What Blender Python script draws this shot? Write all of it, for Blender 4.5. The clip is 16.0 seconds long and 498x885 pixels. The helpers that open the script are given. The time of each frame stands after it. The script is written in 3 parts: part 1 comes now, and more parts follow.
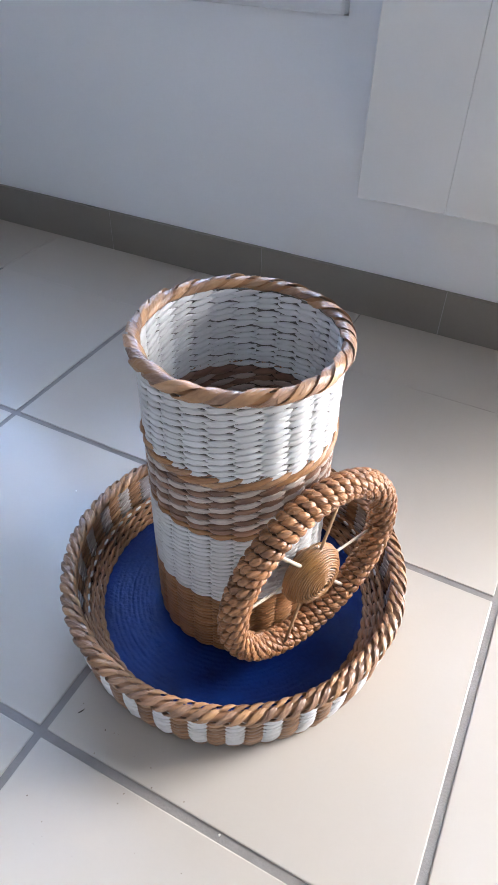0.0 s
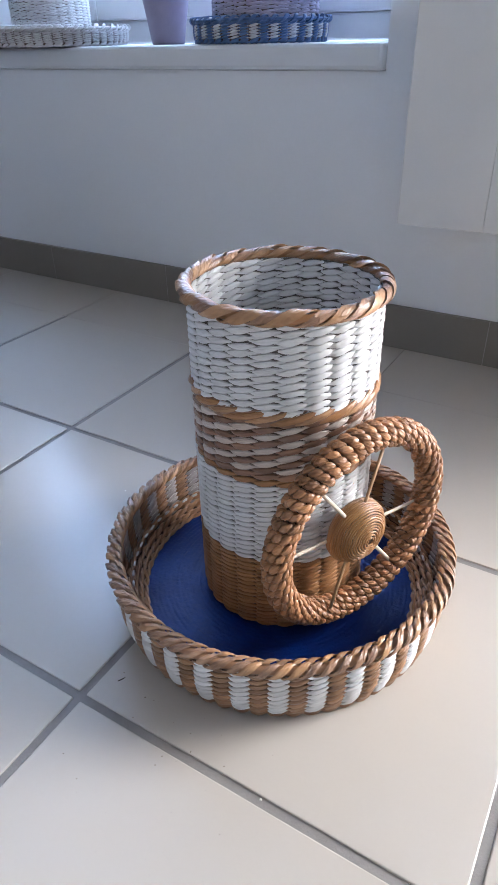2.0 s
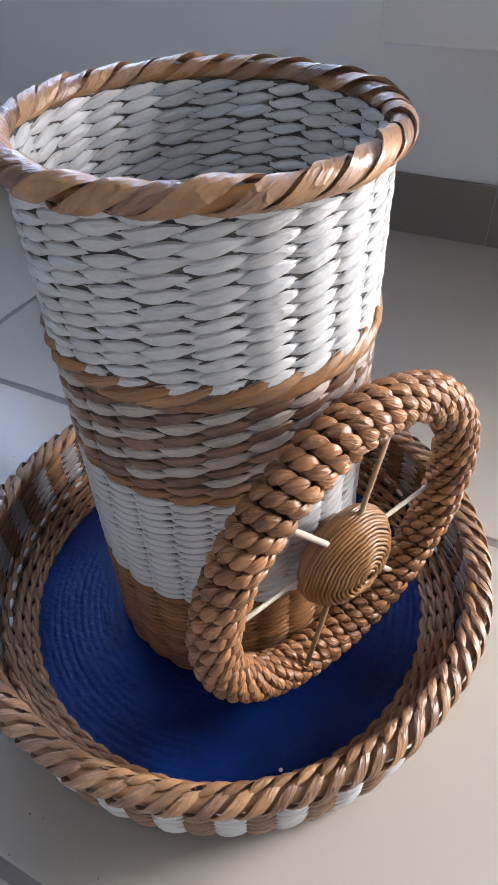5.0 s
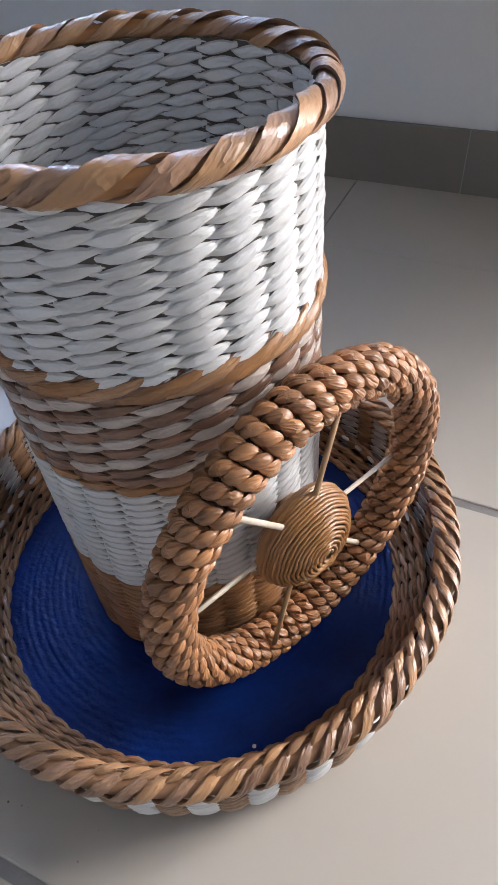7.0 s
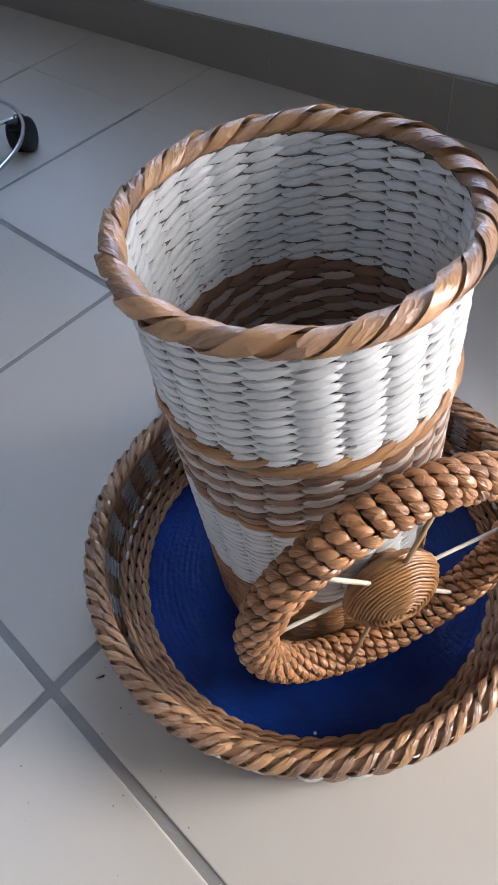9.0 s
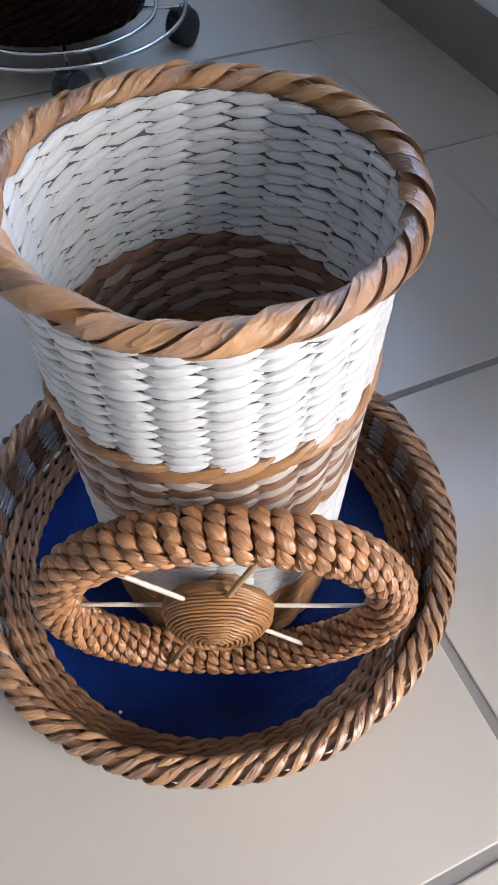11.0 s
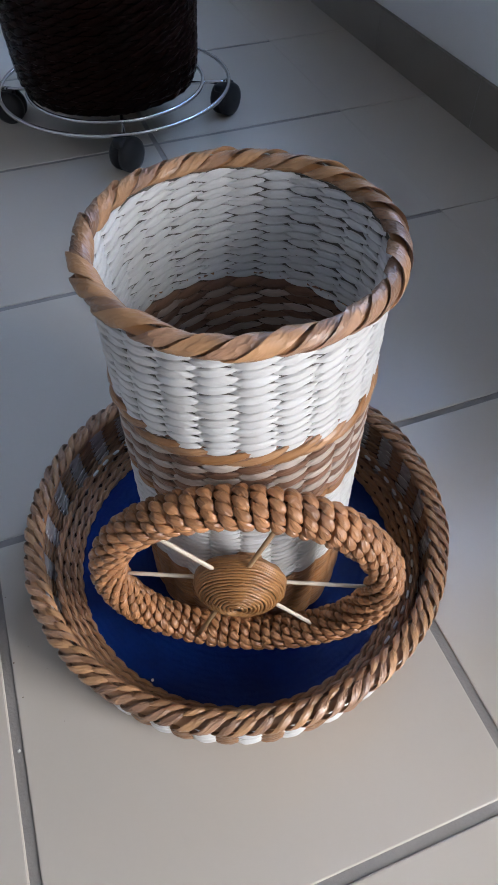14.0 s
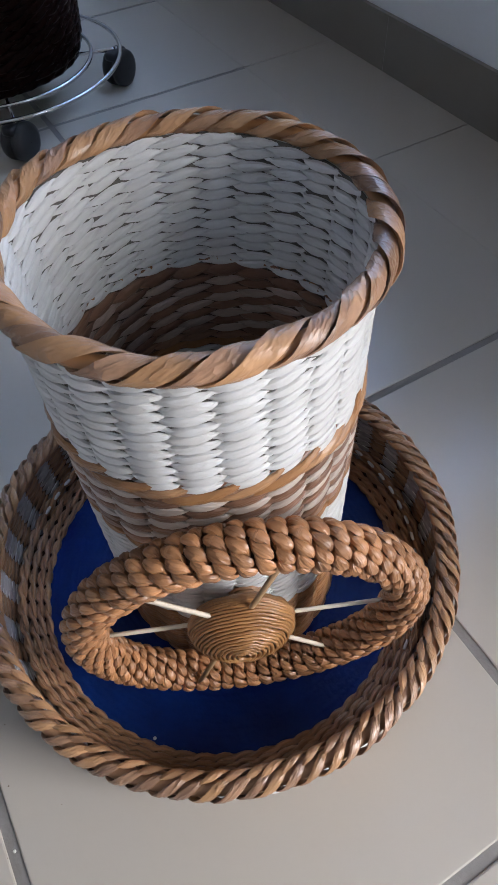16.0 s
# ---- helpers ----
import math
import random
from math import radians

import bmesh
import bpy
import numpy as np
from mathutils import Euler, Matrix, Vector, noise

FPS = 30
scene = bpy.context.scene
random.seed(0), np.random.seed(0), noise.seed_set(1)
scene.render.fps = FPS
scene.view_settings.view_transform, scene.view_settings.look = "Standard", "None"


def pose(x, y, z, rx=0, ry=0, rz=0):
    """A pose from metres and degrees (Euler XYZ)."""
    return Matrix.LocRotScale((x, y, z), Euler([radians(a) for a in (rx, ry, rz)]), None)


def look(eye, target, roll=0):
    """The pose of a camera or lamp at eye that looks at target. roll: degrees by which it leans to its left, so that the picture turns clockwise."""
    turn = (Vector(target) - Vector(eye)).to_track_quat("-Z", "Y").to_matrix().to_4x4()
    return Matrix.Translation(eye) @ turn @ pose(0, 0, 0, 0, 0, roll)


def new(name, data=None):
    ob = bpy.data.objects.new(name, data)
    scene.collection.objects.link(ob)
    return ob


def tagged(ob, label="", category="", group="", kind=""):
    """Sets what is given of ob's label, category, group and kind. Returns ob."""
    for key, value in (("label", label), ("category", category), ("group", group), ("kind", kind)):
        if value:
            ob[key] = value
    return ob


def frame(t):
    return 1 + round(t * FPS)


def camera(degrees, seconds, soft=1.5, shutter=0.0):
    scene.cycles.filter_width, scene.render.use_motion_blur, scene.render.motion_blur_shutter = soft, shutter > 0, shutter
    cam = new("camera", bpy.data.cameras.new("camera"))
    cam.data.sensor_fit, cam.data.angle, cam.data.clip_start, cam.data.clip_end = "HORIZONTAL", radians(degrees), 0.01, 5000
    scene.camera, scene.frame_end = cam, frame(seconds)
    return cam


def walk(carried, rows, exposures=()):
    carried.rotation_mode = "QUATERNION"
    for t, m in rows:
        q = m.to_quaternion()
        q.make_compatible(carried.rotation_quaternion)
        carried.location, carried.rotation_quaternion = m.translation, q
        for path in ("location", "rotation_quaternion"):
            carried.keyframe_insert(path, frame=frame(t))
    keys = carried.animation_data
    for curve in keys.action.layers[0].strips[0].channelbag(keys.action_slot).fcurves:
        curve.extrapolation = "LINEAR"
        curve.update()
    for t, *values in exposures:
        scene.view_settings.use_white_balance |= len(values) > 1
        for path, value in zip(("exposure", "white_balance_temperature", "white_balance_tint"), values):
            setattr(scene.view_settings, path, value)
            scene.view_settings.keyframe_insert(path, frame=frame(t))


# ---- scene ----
cam = camera(42.35, 16.0, soft=0.75)
PATH = [
    (0, (0.1329, -0.3524, 0.5711), (-0.1993, 0.3229, -0.0874), 1.63),
    (0.5, (0.1785, -0.4000, 0.5730), (-0.1983, 0.3226, -0.0064), -0.64),
    (1, (0.1873, -0.4292, 0.5499), (-0.2365, 0.2796, -0.0140), -1.48),
    (1.5, (0.2061, -0.4298, 0.5267), (-0.2454, 0.2891, -0.0017), -3.18),
    (2, (0.1762, -0.4248, 0.4812), (-0.2666, 0.2960, -0.0521), -1.23),
    (2.5, (0.1448, -0.3969, 0.4533), (-0.2935, 0.3408, -0.0602), -1.25),
    (3, (0.1309, -0.3736, 0.4153), (-0.2914, 0.3305, -0.1555), -0.82),
    (3.5, (0.0884, -0.3101, 0.3883), (-0.2789, 0.3385, -0.2784), 0.80),
    (4, (0.0887, -0.2687, 0.3990), (-0.2637, 0.3877, -0.2680), -1.94),
    (6.5, (0.0855, -0.2013, 0.3921), (-0.2507, 0.4200, -0.3157), -3.15),
    (7, (0.1013, -0.1998, 0.3977), (-0.2232, 0.4073, -0.3276), -5.30),
    (7.5, (0.1071, -0.1915, 0.4383), (-0.1947, 0.3652, -0.3356), -6.94),
    (8, (0.1088, -0.2018, 0.4806), (-0.2224, 0.3113, -0.3113), -11.50),
    (8.5, (0.1195, -0.1801, 0.4821), (-0.2364, 0.2976, -0.3211), -8.15),
    (9, (0.1140, -0.1666, 0.4775), (-0.3755, 0.2136, -0.3072), -11.15),
    (9.5, (0.1442, -0.1292, 0.4725), (-0.3366, 0.2400, -0.3228), -2.85),
    (10, (0.1331, -0.0927, 0.4526), (-0.3682, 0.2189, -0.3546), -1.59),
    (12.5, (0.1923, -0.0485, 0.4746), (-0.3591, 0.1309, -0.3401), 1.04),
    (13, (0.2005, -0.0658, 0.4747), (-0.3696, 0.1085, -0.3282), -1.59),
    (13.5, (0.2110, -0.0678, 0.4899), (-0.3706, 0.1235, -0.3007), -1.11),
    (14, (0.2115, -0.0804, 0.5063), (-0.3779, 0.1334, -0.2727), -0.47),
    (14.5, (0.2190, -0.0729, 0.5139), (-0.3620, 0.1436, -0.2707), -1.01),
    (15, (0.1950, -0.0640, 0.4882), (-0.3458, 0.1512, -0.3250), 1.79),
    (15.5, (0.1619, -0.0621, 0.4847), (-0.3726, 0.1755, -0.3264), 2.06),
    (16, (0.1525, -0.0743, 0.4725), (-0.3737, 0.2018, -0.3318), -3.41),
]
walk(cam, [(t, look(eye, target, roll)) for t, eye, target, roll in PATH],
     exposures=[(0, 0.68, 6400, 13), (1, 0.54, 6300, 13), (2, 0.5, 6300, 13), (3, 0.45, 6400, 13), (4, 0.32, 6500, 13), (6.5, 0.1, 6500, 13), (7.5, 0.1, 6500, 13), (8.5, 0.18, 6450, 13), (10, 0.2, 6450, 13), (12.5, -0.27, 6300, 12), (16, -0.33, 6300, 12)])

# ---------------------------------------------------------------- light
world = bpy.data.worlds.new("sky")
scene.world = world
world.use_nodes = True
wn = world.node_tree.nodes
sky = wn.new("ShaderNodeTexSky")
sky.sky_type = "NISHITA"
sky.sun_disc = False
sky.sun_elevation = radians(38)
sky.sun_rotation = radians(166)
world.node_tree.links.new(sky.outputs[0], wn["Background"].inputs[0])
wn["Background"].inputs[1].default_value = 0.12

SUN = new("sun", bpy.data.lights.new("sun", "SUN"))
SUN.data.energy = 2.0
SUN.data.angle = radians(0.6)
SUN.data.color = (1.0, 0.95, 0.88)
SUN.matrix_world = look((2.0, -8.0, 6.5), (0.2, 0.0, 0.0))


def opening_lamp(name, eye, target, size_x, size_y, energy, colour):
    lamp = new(name, bpy.data.lights.new(name, "AREA"))
    lamp.data.shape = "RECTANGLE"
    lamp.data.size, lamp.data.size_y = size_x, size_y
    lamp.data.energy = energy
    lamp.data.color = colour
    lamp.matrix_world = look(eye, target)
    return lamp


# sky light that enters by the two openings of the room
opening_lamp("window_light", (-1.05, 1.45, 1.35), (-1.0, -1.0, 0.40), 2.30, 1.80, 105.0, (0.36, 0.58, 1.0))
opening_lamp("terrace_door_light", (1.55, 1.25, 0.85), (0.0, 0.0, 0.2), 0.70, 1.6, 84.0, (1.0, 0.975, 0.955))

# ---------------------------------------------------------------- materials


def mat(name, base, rough=0.5, vary=0.12, scale=60.0, bump=0.15, fine=400.0, metal=0.0, spec=0.5, island=0.0, hue=None, wear=0.09):
    """A surface with blotches at one scale, grain at another, relief and a little change from piece to piece."""
    m = bpy.data.materials.new(name)
    m.use_nodes = True
    nt = m.node_tree
    n, l = nt.nodes, nt.links
    p = n["Principled BSDF"]
    geo = n.new("ShaderNodeTexCoord")
    big = n.new("ShaderNodeTexNoise")
    big.inputs["Scale"].default_value = scale
    big.inputs["Detail"].default_value = 5.0
    small = n.new("ShaderNodeTexNoise")
    small.inputs["Scale"].default_value = fine
    small.inputs["Detail"].default_value = 3.0
    l.new(geo.outputs["Object"], big.inputs["Vector"])
    l.new(geo.outputs["Object"], small.inputs["Vector"])
    mix = n.new("ShaderNodeMix")
    mix.data_type = "RGBA"
    other = hue or tuple(c * 0.55 for c in base)
    mix.inputs[6].default_value = (*base, 1)
    mix.inputs[7].default_value = (*other, 1)
    ramp = n.new("ShaderNodeMapRange")
    ramp.inputs[1].default_value, ramp.inputs[2].default_value = 0.35, 0.75
    ramp.inputs[3].default_value, ramp.inputs[4].default_value = 0.0, min(1.0, vary * 4)
    l.new(big.outputs[0], ramp.inputs[0])
    l.new(ramp.outputs[0], mix.inputs[0])
    info = n.new("ShaderNodeObjectInfo")
    hsv = n.new("ShaderNodeHueSaturation")
    rnd = n.new("ShaderNodeMapRange")
    rnd.inputs[3].default_value, rnd.inputs[4].default_value = 1.0 - island, 1.0 + island
    l.new(info.outputs["Random"], rnd.inputs[0])
    grain = n.new("ShaderNodeMapRange")
    grain.inputs[3].default_value, grain.inputs[4].default_value = 1.0 - vary * 0.6, 1.0 + vary * 0.6
    l.new(small.outputs[0], grain.inputs[0])
    mul = n.new("ShaderNodeMath")
    mul.operation = "MULTIPLY"
    l.new(rnd.outputs[0], mul.inputs[0])
    l.new(grain.outputs[0], mul.inputs[1])
    l.new(mul.outputs[0], hsv.inputs["Value"])
    l.new(mix.outputs[2], hsv.inputs["Color"])
    l.new(hsv.outputs[0], p.inputs["Base Color"])
    bm_ = n.new("ShaderNodeBump")
    bm_.inputs["Strength"].default_value = bump
    bm_.inputs["Distance"].default_value = 0.002
    l.new(small.outputs[0], bm_.inputs["Height"])
    l.new(bm_.outputs[0], p.inputs["Normal"])
    rr = n.new("ShaderNodeMapRange")
    rr.inputs[3].default_value, rr.inputs[4].default_value = max(0.03, rough - wear), min(1.0, rough + wear)
    l.new(big.outputs[0], rr.inputs[0])
    l.new(rr.outputs[0], p.inputs["Roughness"])
    p.inputs["Metallic"].default_value = metal
    p.inputs["Specular IOR Level"].default_value = spec
    return m


def weave(name, light, dark, rough=0.34, streak=0.8, spread=0.12, bump=0.35, coat=0.0, back=None, spec=0.5):
    """Rolled paper: streaks along each strand, slow stains, a change of tone from strand to strand, lacquer gloss."""
    m = bpy.data.materials.new(name)
    m.use_nodes = True
    nt = m.node_tree
    n, l = nt.nodes, nt.links
    p = n["Principled BSDF"]
    att = n.new("ShaderNodeAttribute")
    att.attribute_name = "strand"
    info = n.new("ShaderNodeObjectInfo")
    off = n.new("ShaderNodeVectorMath")
    off.operation = "SCALE"
    off.inputs[0].default_value = (37.0, 11.0, 53.0)
    l.new(info.outputs["Random"], off.inputs["Scale"])

    def noise_at(sx, sy, detail):
        mul = n.new("ShaderNodeVectorMath")
        mul.operation = "MULTIPLY"
        mul.inputs[1].default_value = (sx, sy, 1.0)
        l.new(att.outputs["Vector"], mul.inputs[0])
        add = n.new("ShaderNodeVectorMath")
        add.operation = "ADD"
        l.new(mul.outputs[0], add.inputs[0])
        l.new(off.outputs[0], add.inputs[1])
        tex = n.new("ShaderNodeTexNoise")
        tex.inputs["Scale"].default_value = 1.0
        tex.inputs["Detail"].default_value = detail
        l.new(add.outputs[0], tex.inputs["Vector"])
        return tex.outputs[0]

    slow = noise_at(38.0, 0.8, 3.0)
    fibre = noise_at(150.0, 2.6, 3.0)
    mixed = n.new("ShaderNodeMath")
    mixed.operation = "MULTIPLY_ADD"
    mixed.inputs[1].default_value = 0.28
    l.new(fibre, mixed.inputs[0])
    half = n.new("ShaderNodeMath")
    half.operation = "MULTIPLY"
    half.inputs[1].default_value = 0.72
    l.new(slow, half.inputs[0])
    l.new(half.outputs[0], mixed.inputs[2])
    span = n.new("ShaderNodeMapRange")
    span.inputs[1].default_value, span.inputs[2].default_value = 0.36, 0.64
    span.inputs[4].default_value = streak
    l.new(mixed.outputs[0], span.inputs[0])
    mix = n.new("ShaderNodeMix")
    mix.data_type = "RGBA"
    mix.inputs[6].default_value = (*light, 1)
    mix.inputs[7].default_value = (*dark, 1)
    l.new(span.outputs[0], mix.inputs[0])
    hsv = n.new("ShaderNodeHueSaturation")
    tone = n.new("ShaderNodeMapRange")
    tone.inputs[3].default_value, tone.inputs[4].default_value = 1.0 - spread, 1.0 + spread
    l.new(info.outputs["Random"], tone.inputs[0])
    l.new(tone.outputs[0], hsv.inputs["Value"])
    if back:
        # the inner face of the strand takes a darker colour; in STRIPE it is painted shade
        sep = n.new("ShaderNodeSeparateXYZ")
        l.new(att.outputs["Vector"], sep.inputs[0])
        side = n.new("ShaderNodeMapRange")
        side.inputs[1].default_value, side.inputs[2].default_value = 0.88, 1.0
        l.new(sep.outputs[1], side.inputs[0])
        inner_mix = n.new("ShaderNodeMix")
        inner_mix.data_type = "RGBA"
        inner_mix.inputs[7].default_value = (*back, 1)
        l.new(side.outputs[0], inner_mix.inputs[0])
        l.new(mix.outputs[2], inner_mix.inputs[6])
        l.new(inner_mix.outputs[2], hsv.inputs["Color"])
    else:
        l.new(mix.outputs[2], hsv.inputs["Color"])
    l.new(hsv.outputs[0], p.inputs["Base Color"])
    p.inputs["Specular IOR Level"].default_value = spec
    rel = n.new("ShaderNodeBump")
    rel.inputs["Strength"].default_value = bump
    rel.inputs["Distance"].default_value = 0.0012
    # sharp creases where the paper is folded
    crease = noise_at(85.0, 1.7, 2.0)
    off_mid = n.new("ShaderNodeMath")
    off_mid.operation = "SUBTRACT"
    off_mid.inputs[1].default_value = 0.5
    l.new(crease, off_mid.inputs[0])
    fold = n.new("ShaderNodeMath")
    fold.operation = "ABSOLUTE"
    l.new(off_mid.outputs[0], fold.inputs[0])
    deep = n.new("ShaderNodeMapRange")
    deep.inputs[2].default_value = 0.13
    l.new(fold.outputs[0], deep.inputs[0])
    both = n.new("ShaderNodeMath")
    both.operation = "MULTIPLY_ADD"
    both.inputs[1].default_value = 0.45
    l.new(fibre, both.inputs[0])
    l.new(deep.outputs[0], both.inputs[2])
    l.new(both.outputs[0], rel.inputs["Height"])
    l.new(rel.outputs[0], p.inputs["Normal"])
    rr = n.new("ShaderNodeMapRange")
    rr.inputs[3].default_value, rr.inputs[4].default_value = rough - 0.08, rough + 0.14
    l.new(slow, rr.inputs[0])
    l.new(rr.outputs[0], p.inputs["Roughness"])
    p.inputs["Coat Weight"].default_value = coat
    p.inputs["Coat Roughness"].default_value = 0.22
    return m


def glow(name, colour, strength):
    m = bpy.data.materials.new(name)
    m.use_nodes = True
    n = m.node_tree.nodes
    n.remove(n["Principled BSDF"])
    e = n.new("ShaderNodeEmission")
    e.inputs[0].default_value = (*colour, 1)
    e.inputs[1].default_value = strength
    m.node_tree.links.new(e.outputs[0], n["Material Output"].inputs[0])
    return m


def clear_glass(name):
    m = bpy.data.materials.new(name)
    m.use_nodes = True
    p = m.node_tree.nodes["Principled BSDF"]
    p.inputs["Transmission Weight"].default_value = 1.0
    p.inputs["Roughness"].default_value = 0.0
    p.inputs["IOR"].default_value = 1.45
    return m


TILE = mat("floor_tile", (0.535, 0.482, 0.415), 0.23, 0.02, 3.0, 0.02, 240.0, island=0.02, hue=(0.515, 0.458, 0.39), wear=0.02)
GROUT = mat("grout", (0.275, 0.253, 0.235), 0.9, 0.08, 40.0, 0.25, 500.0)
SKIRT = mat("skirting_tile", (0.25, 0.224, 0.192), 0.4, 0.06, 6.0, 0.03, 160.0, island=0.03, wear=0.03)
SKIRT_JOINT = mat("skirting_joint", (0.42, 0.40, 0.37), 0.8, 0.1, 60.0, 0.3)
# unseen walls: wall paint darkened so that they bounce less light
FAR_PAINT = mat("low_bounce_wall_paint", (0.44, 0.435, 0.43), 0.85, 0.03, 3.0, 0.12, 220.0)
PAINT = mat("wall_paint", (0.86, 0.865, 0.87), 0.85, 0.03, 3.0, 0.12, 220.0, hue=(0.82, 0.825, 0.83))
# unseen ceiling: grey chosen for the light it bounces
CEIL = mat("ceiling_paint", (0.42, 0.415, 0.41), 0.9, 0.03, 3.0, 0.1, 200.0)
PLASTIC = mat("white_plastic", (0.78, 0.79, 0.80), 0.4, 0.03, 12.0, 0.02, 300.0)
ENAMEL = mat("white_enamel", (0.72, 0.715, 0.70), 0.5, 0.03, 8.0, 0.03, 250.0)
WHITE = weave("white_paper_weave", (0.71, 0.705, 0.695), (0.56, 0.54, 0.515), 0.38, 0.55, 0.03, 0.28, 0.2)
# white stripes; the shade inside the saucer is painted on their inner face
STRIPE = weave("white_strand_inner_shade", (0.80, 0.795, 0.78), (0.62, 0.595, 0.56), 0.38, 0.5, 0.05, 0.28, 0.2, back=(0.38, 0.345, 0.34))
FOOT = weave("orange_brown_paper_weave", (0.40, 0.190, 0.072), (0.22, 0.098, 0.038), 0.40, 0.65, 0.14, 0.3, 0.15)
# white strands of the striped band, their shade put in as a pinkish tone
MIXED = weave("shaded_white_paper_weave", (0.60, 0.51, 0.44), (0.42, 0.33, 0.275), 0.36, 0.7, 0.10, 0.4, 0.25, back=(0.45, 0.34, 0.28))
BROWN = weave("brown_paper_weave", (0.285, 0.148, 0.088), (0.140, 0.072, 0.048), 0.34, 0.6, 0.26, 0.28, 0.3)
TAN = weave("tan_paper_weave", (0.50, 0.275, 0.132), (0.27, 0.135, 0.066), 0.34, 0.7, 0.20, 0.4, 0.35)
RIM = weave("border_paper_strand", (0.45, 0.255, 0.145), (0.20, 0.105, 0.066), 0.36, 0.85, 0.26, 0.5, 0.5)
HUB = weave("wound_paper_string", (0.44, 0.215, 0.075), (0.21, 0.092, 0.03), 0.34, 0.8, 0.0, 0.3, 0.35)
WHEEL = weave("wheel_paper_weave", (0.47, 0.220, 0.093), (0.20, 0.086, 0.037), 0.36, 0.75, 0.24, 0.45, 0.25)
TRAY = weave("tan_brown_tray_weave", (0.40, 0.212, 0.103), (0.20, 0.100, 0.055), 0.34, 0.65, 0.24, 0.28, 0.3)
# dark cores: shade in the gaps between strands, put in as colour
GAP_CORE = mat("gap_shade_core", (0.085, 0.045, 0.024), 0.7, 0.15, 60.0, 0.2)
GAP_CORE_WHITE = mat("gap_shade_core_white", (0.13, 0.115, 0.10), 0.7, 0.1, 60.0, 0.2)
BLUE = mat("blue_lacquered_coil", (0.003, 0.027, 0.172), 0.40, 0.25, 28.0, 0.4, 260.0, spec=0.18, hue=(0.002, 0.012, 0.088))
STICK = mat("pale_bamboo", (0.66, 0.56, 0.44), 0.5, 0.1, 80.0, 0.15, 500.0, island=0.05)
STICK_DARK = mat("stained_bamboo", (0.36, 0.22, 0.11), 0.5, 0.1, 80.0, 0.15, 500.0, island=0.05)
CHROME = mat("chrome_wire", (0.72, 0.72, 0.73), 0.16, 0.04, 60.0, 0.03, metal=1.0)
RUBBER = mat("black_rubber", (0.012, 0.012, 0.014), 0.5, 0.1, 60.0, 0.1)
POT = weave("dark_woven_pot", (0.012, 0.003, 0.0018), (0.005, 0.0014, 0.001), 0.24, 0.9, 0.10, 0.25, 0.0, spec=0.05)
# white sill mug, its backlit shade put into a lilac colour
LILAC_SHADE = weave("backlit_white_paper_weave", (0.50, 0.46, 0.56), (0.38, 0.34, 0.44), 0.45, 0.7, 0.05, 0.25)
LILAC = mat("lilac_glazed_pot", (0.33, 0.28, 0.36), 0.45, 0.08, 30.0, 0.06)
# navy made paler, with haze from the window's glare put into the colour
NAVY = weave("hazed_navy_paper_weave", (0.11, 0.20, 0.40), (0.05, 0.11, 0.25), 0.40, 0.9, 0.10, 0.3)
DIRT = mat("brown_dirt", (0.20, 0.15, 0.11), 0.9, 0.1, 60.0, 0.2)
LEAF = mat("dry_leaf", (0.05, 0.03, 0.02), 0.8, 0.1, 60.0, 0.3)
GLASS = clear_glass("window_glass")
SKYCARD = glow("bright_sky", (0.64, 0.80, 1.0), 7.0)

# ---------------------------------------------------------------- mesh helpers


def mesh_only(name, verts, faces, material, smooth=True):
    me = bpy.data.meshes.new(name)
    me.from_pydata([tuple(v) for v in verts], [], [tuple(f) for f in faces])
    me.materials.append(material)
    if smooth:
        me.polygons.foreach_set("use_smooth", [True] * len(me.polygons))
    if smooth == "creased":
        me.set_sharp_from_angle(angle=radians(38))
    if isinstance(verts, Strand):
        layer = me.attributes.new("strand", "FLOAT_VECTOR", "POINT")
        layer.data.foreach_set("vector", [c for v in verts.coords for c in v])
    me.update()
    return me


def mesh_object(name, verts, faces, material, parent=None, label="", smooth=True, m=None):
    return place(name, mesh_only(name, verts, faces, material, smooth), parent, label, m)


def place(name, me, parent=None, label="", m=None):
    ob = new(name, me)
    if parent is not None:
        ob.parent = parent
    if m is not None:
        ob.matrix_basis = m
    if label:
        ob["label"] = label
    return ob


def part(name, bm, material, parent=None, label="", smooth=True, m=None):
    me = bpy.data.meshes.new(name)
    bm.to_mesh(me)
    bm.free()
    me.materials.append(material)
    if smooth:
        me.polygons.foreach_set("use_smooth", [True] * len(me.polygons))
    return place(name, me, parent, label, m)


def empty(name, x, y, z, turn=0.0):
    ob = new(name)
    ob.matrix_basis = pose(x, y, z, 0, 0, turn)
    return ob


def box(bm, x0, y0, z0, x1, y1, z1, bevel=0.0):
    """A bevelled box added to bm."""
    r = bmesh.ops.create_cube(bm, size=1.0, matrix=Matrix.Translation(((x0 + x1) / 2, (y0 + y1) / 2, (z0 + z1) / 2)) @ Matrix.Diagonal((x1 - x0, y1 - y0, z1 - z0, 1)))
    if bevel:
        edges = {e for v in r["verts"] for e in v.link_edges}
        bmesh.ops.bevel(bm, geom=list(edges), offset=bevel, segments=2, profile=0.5, affect="EDGES")
    return bm


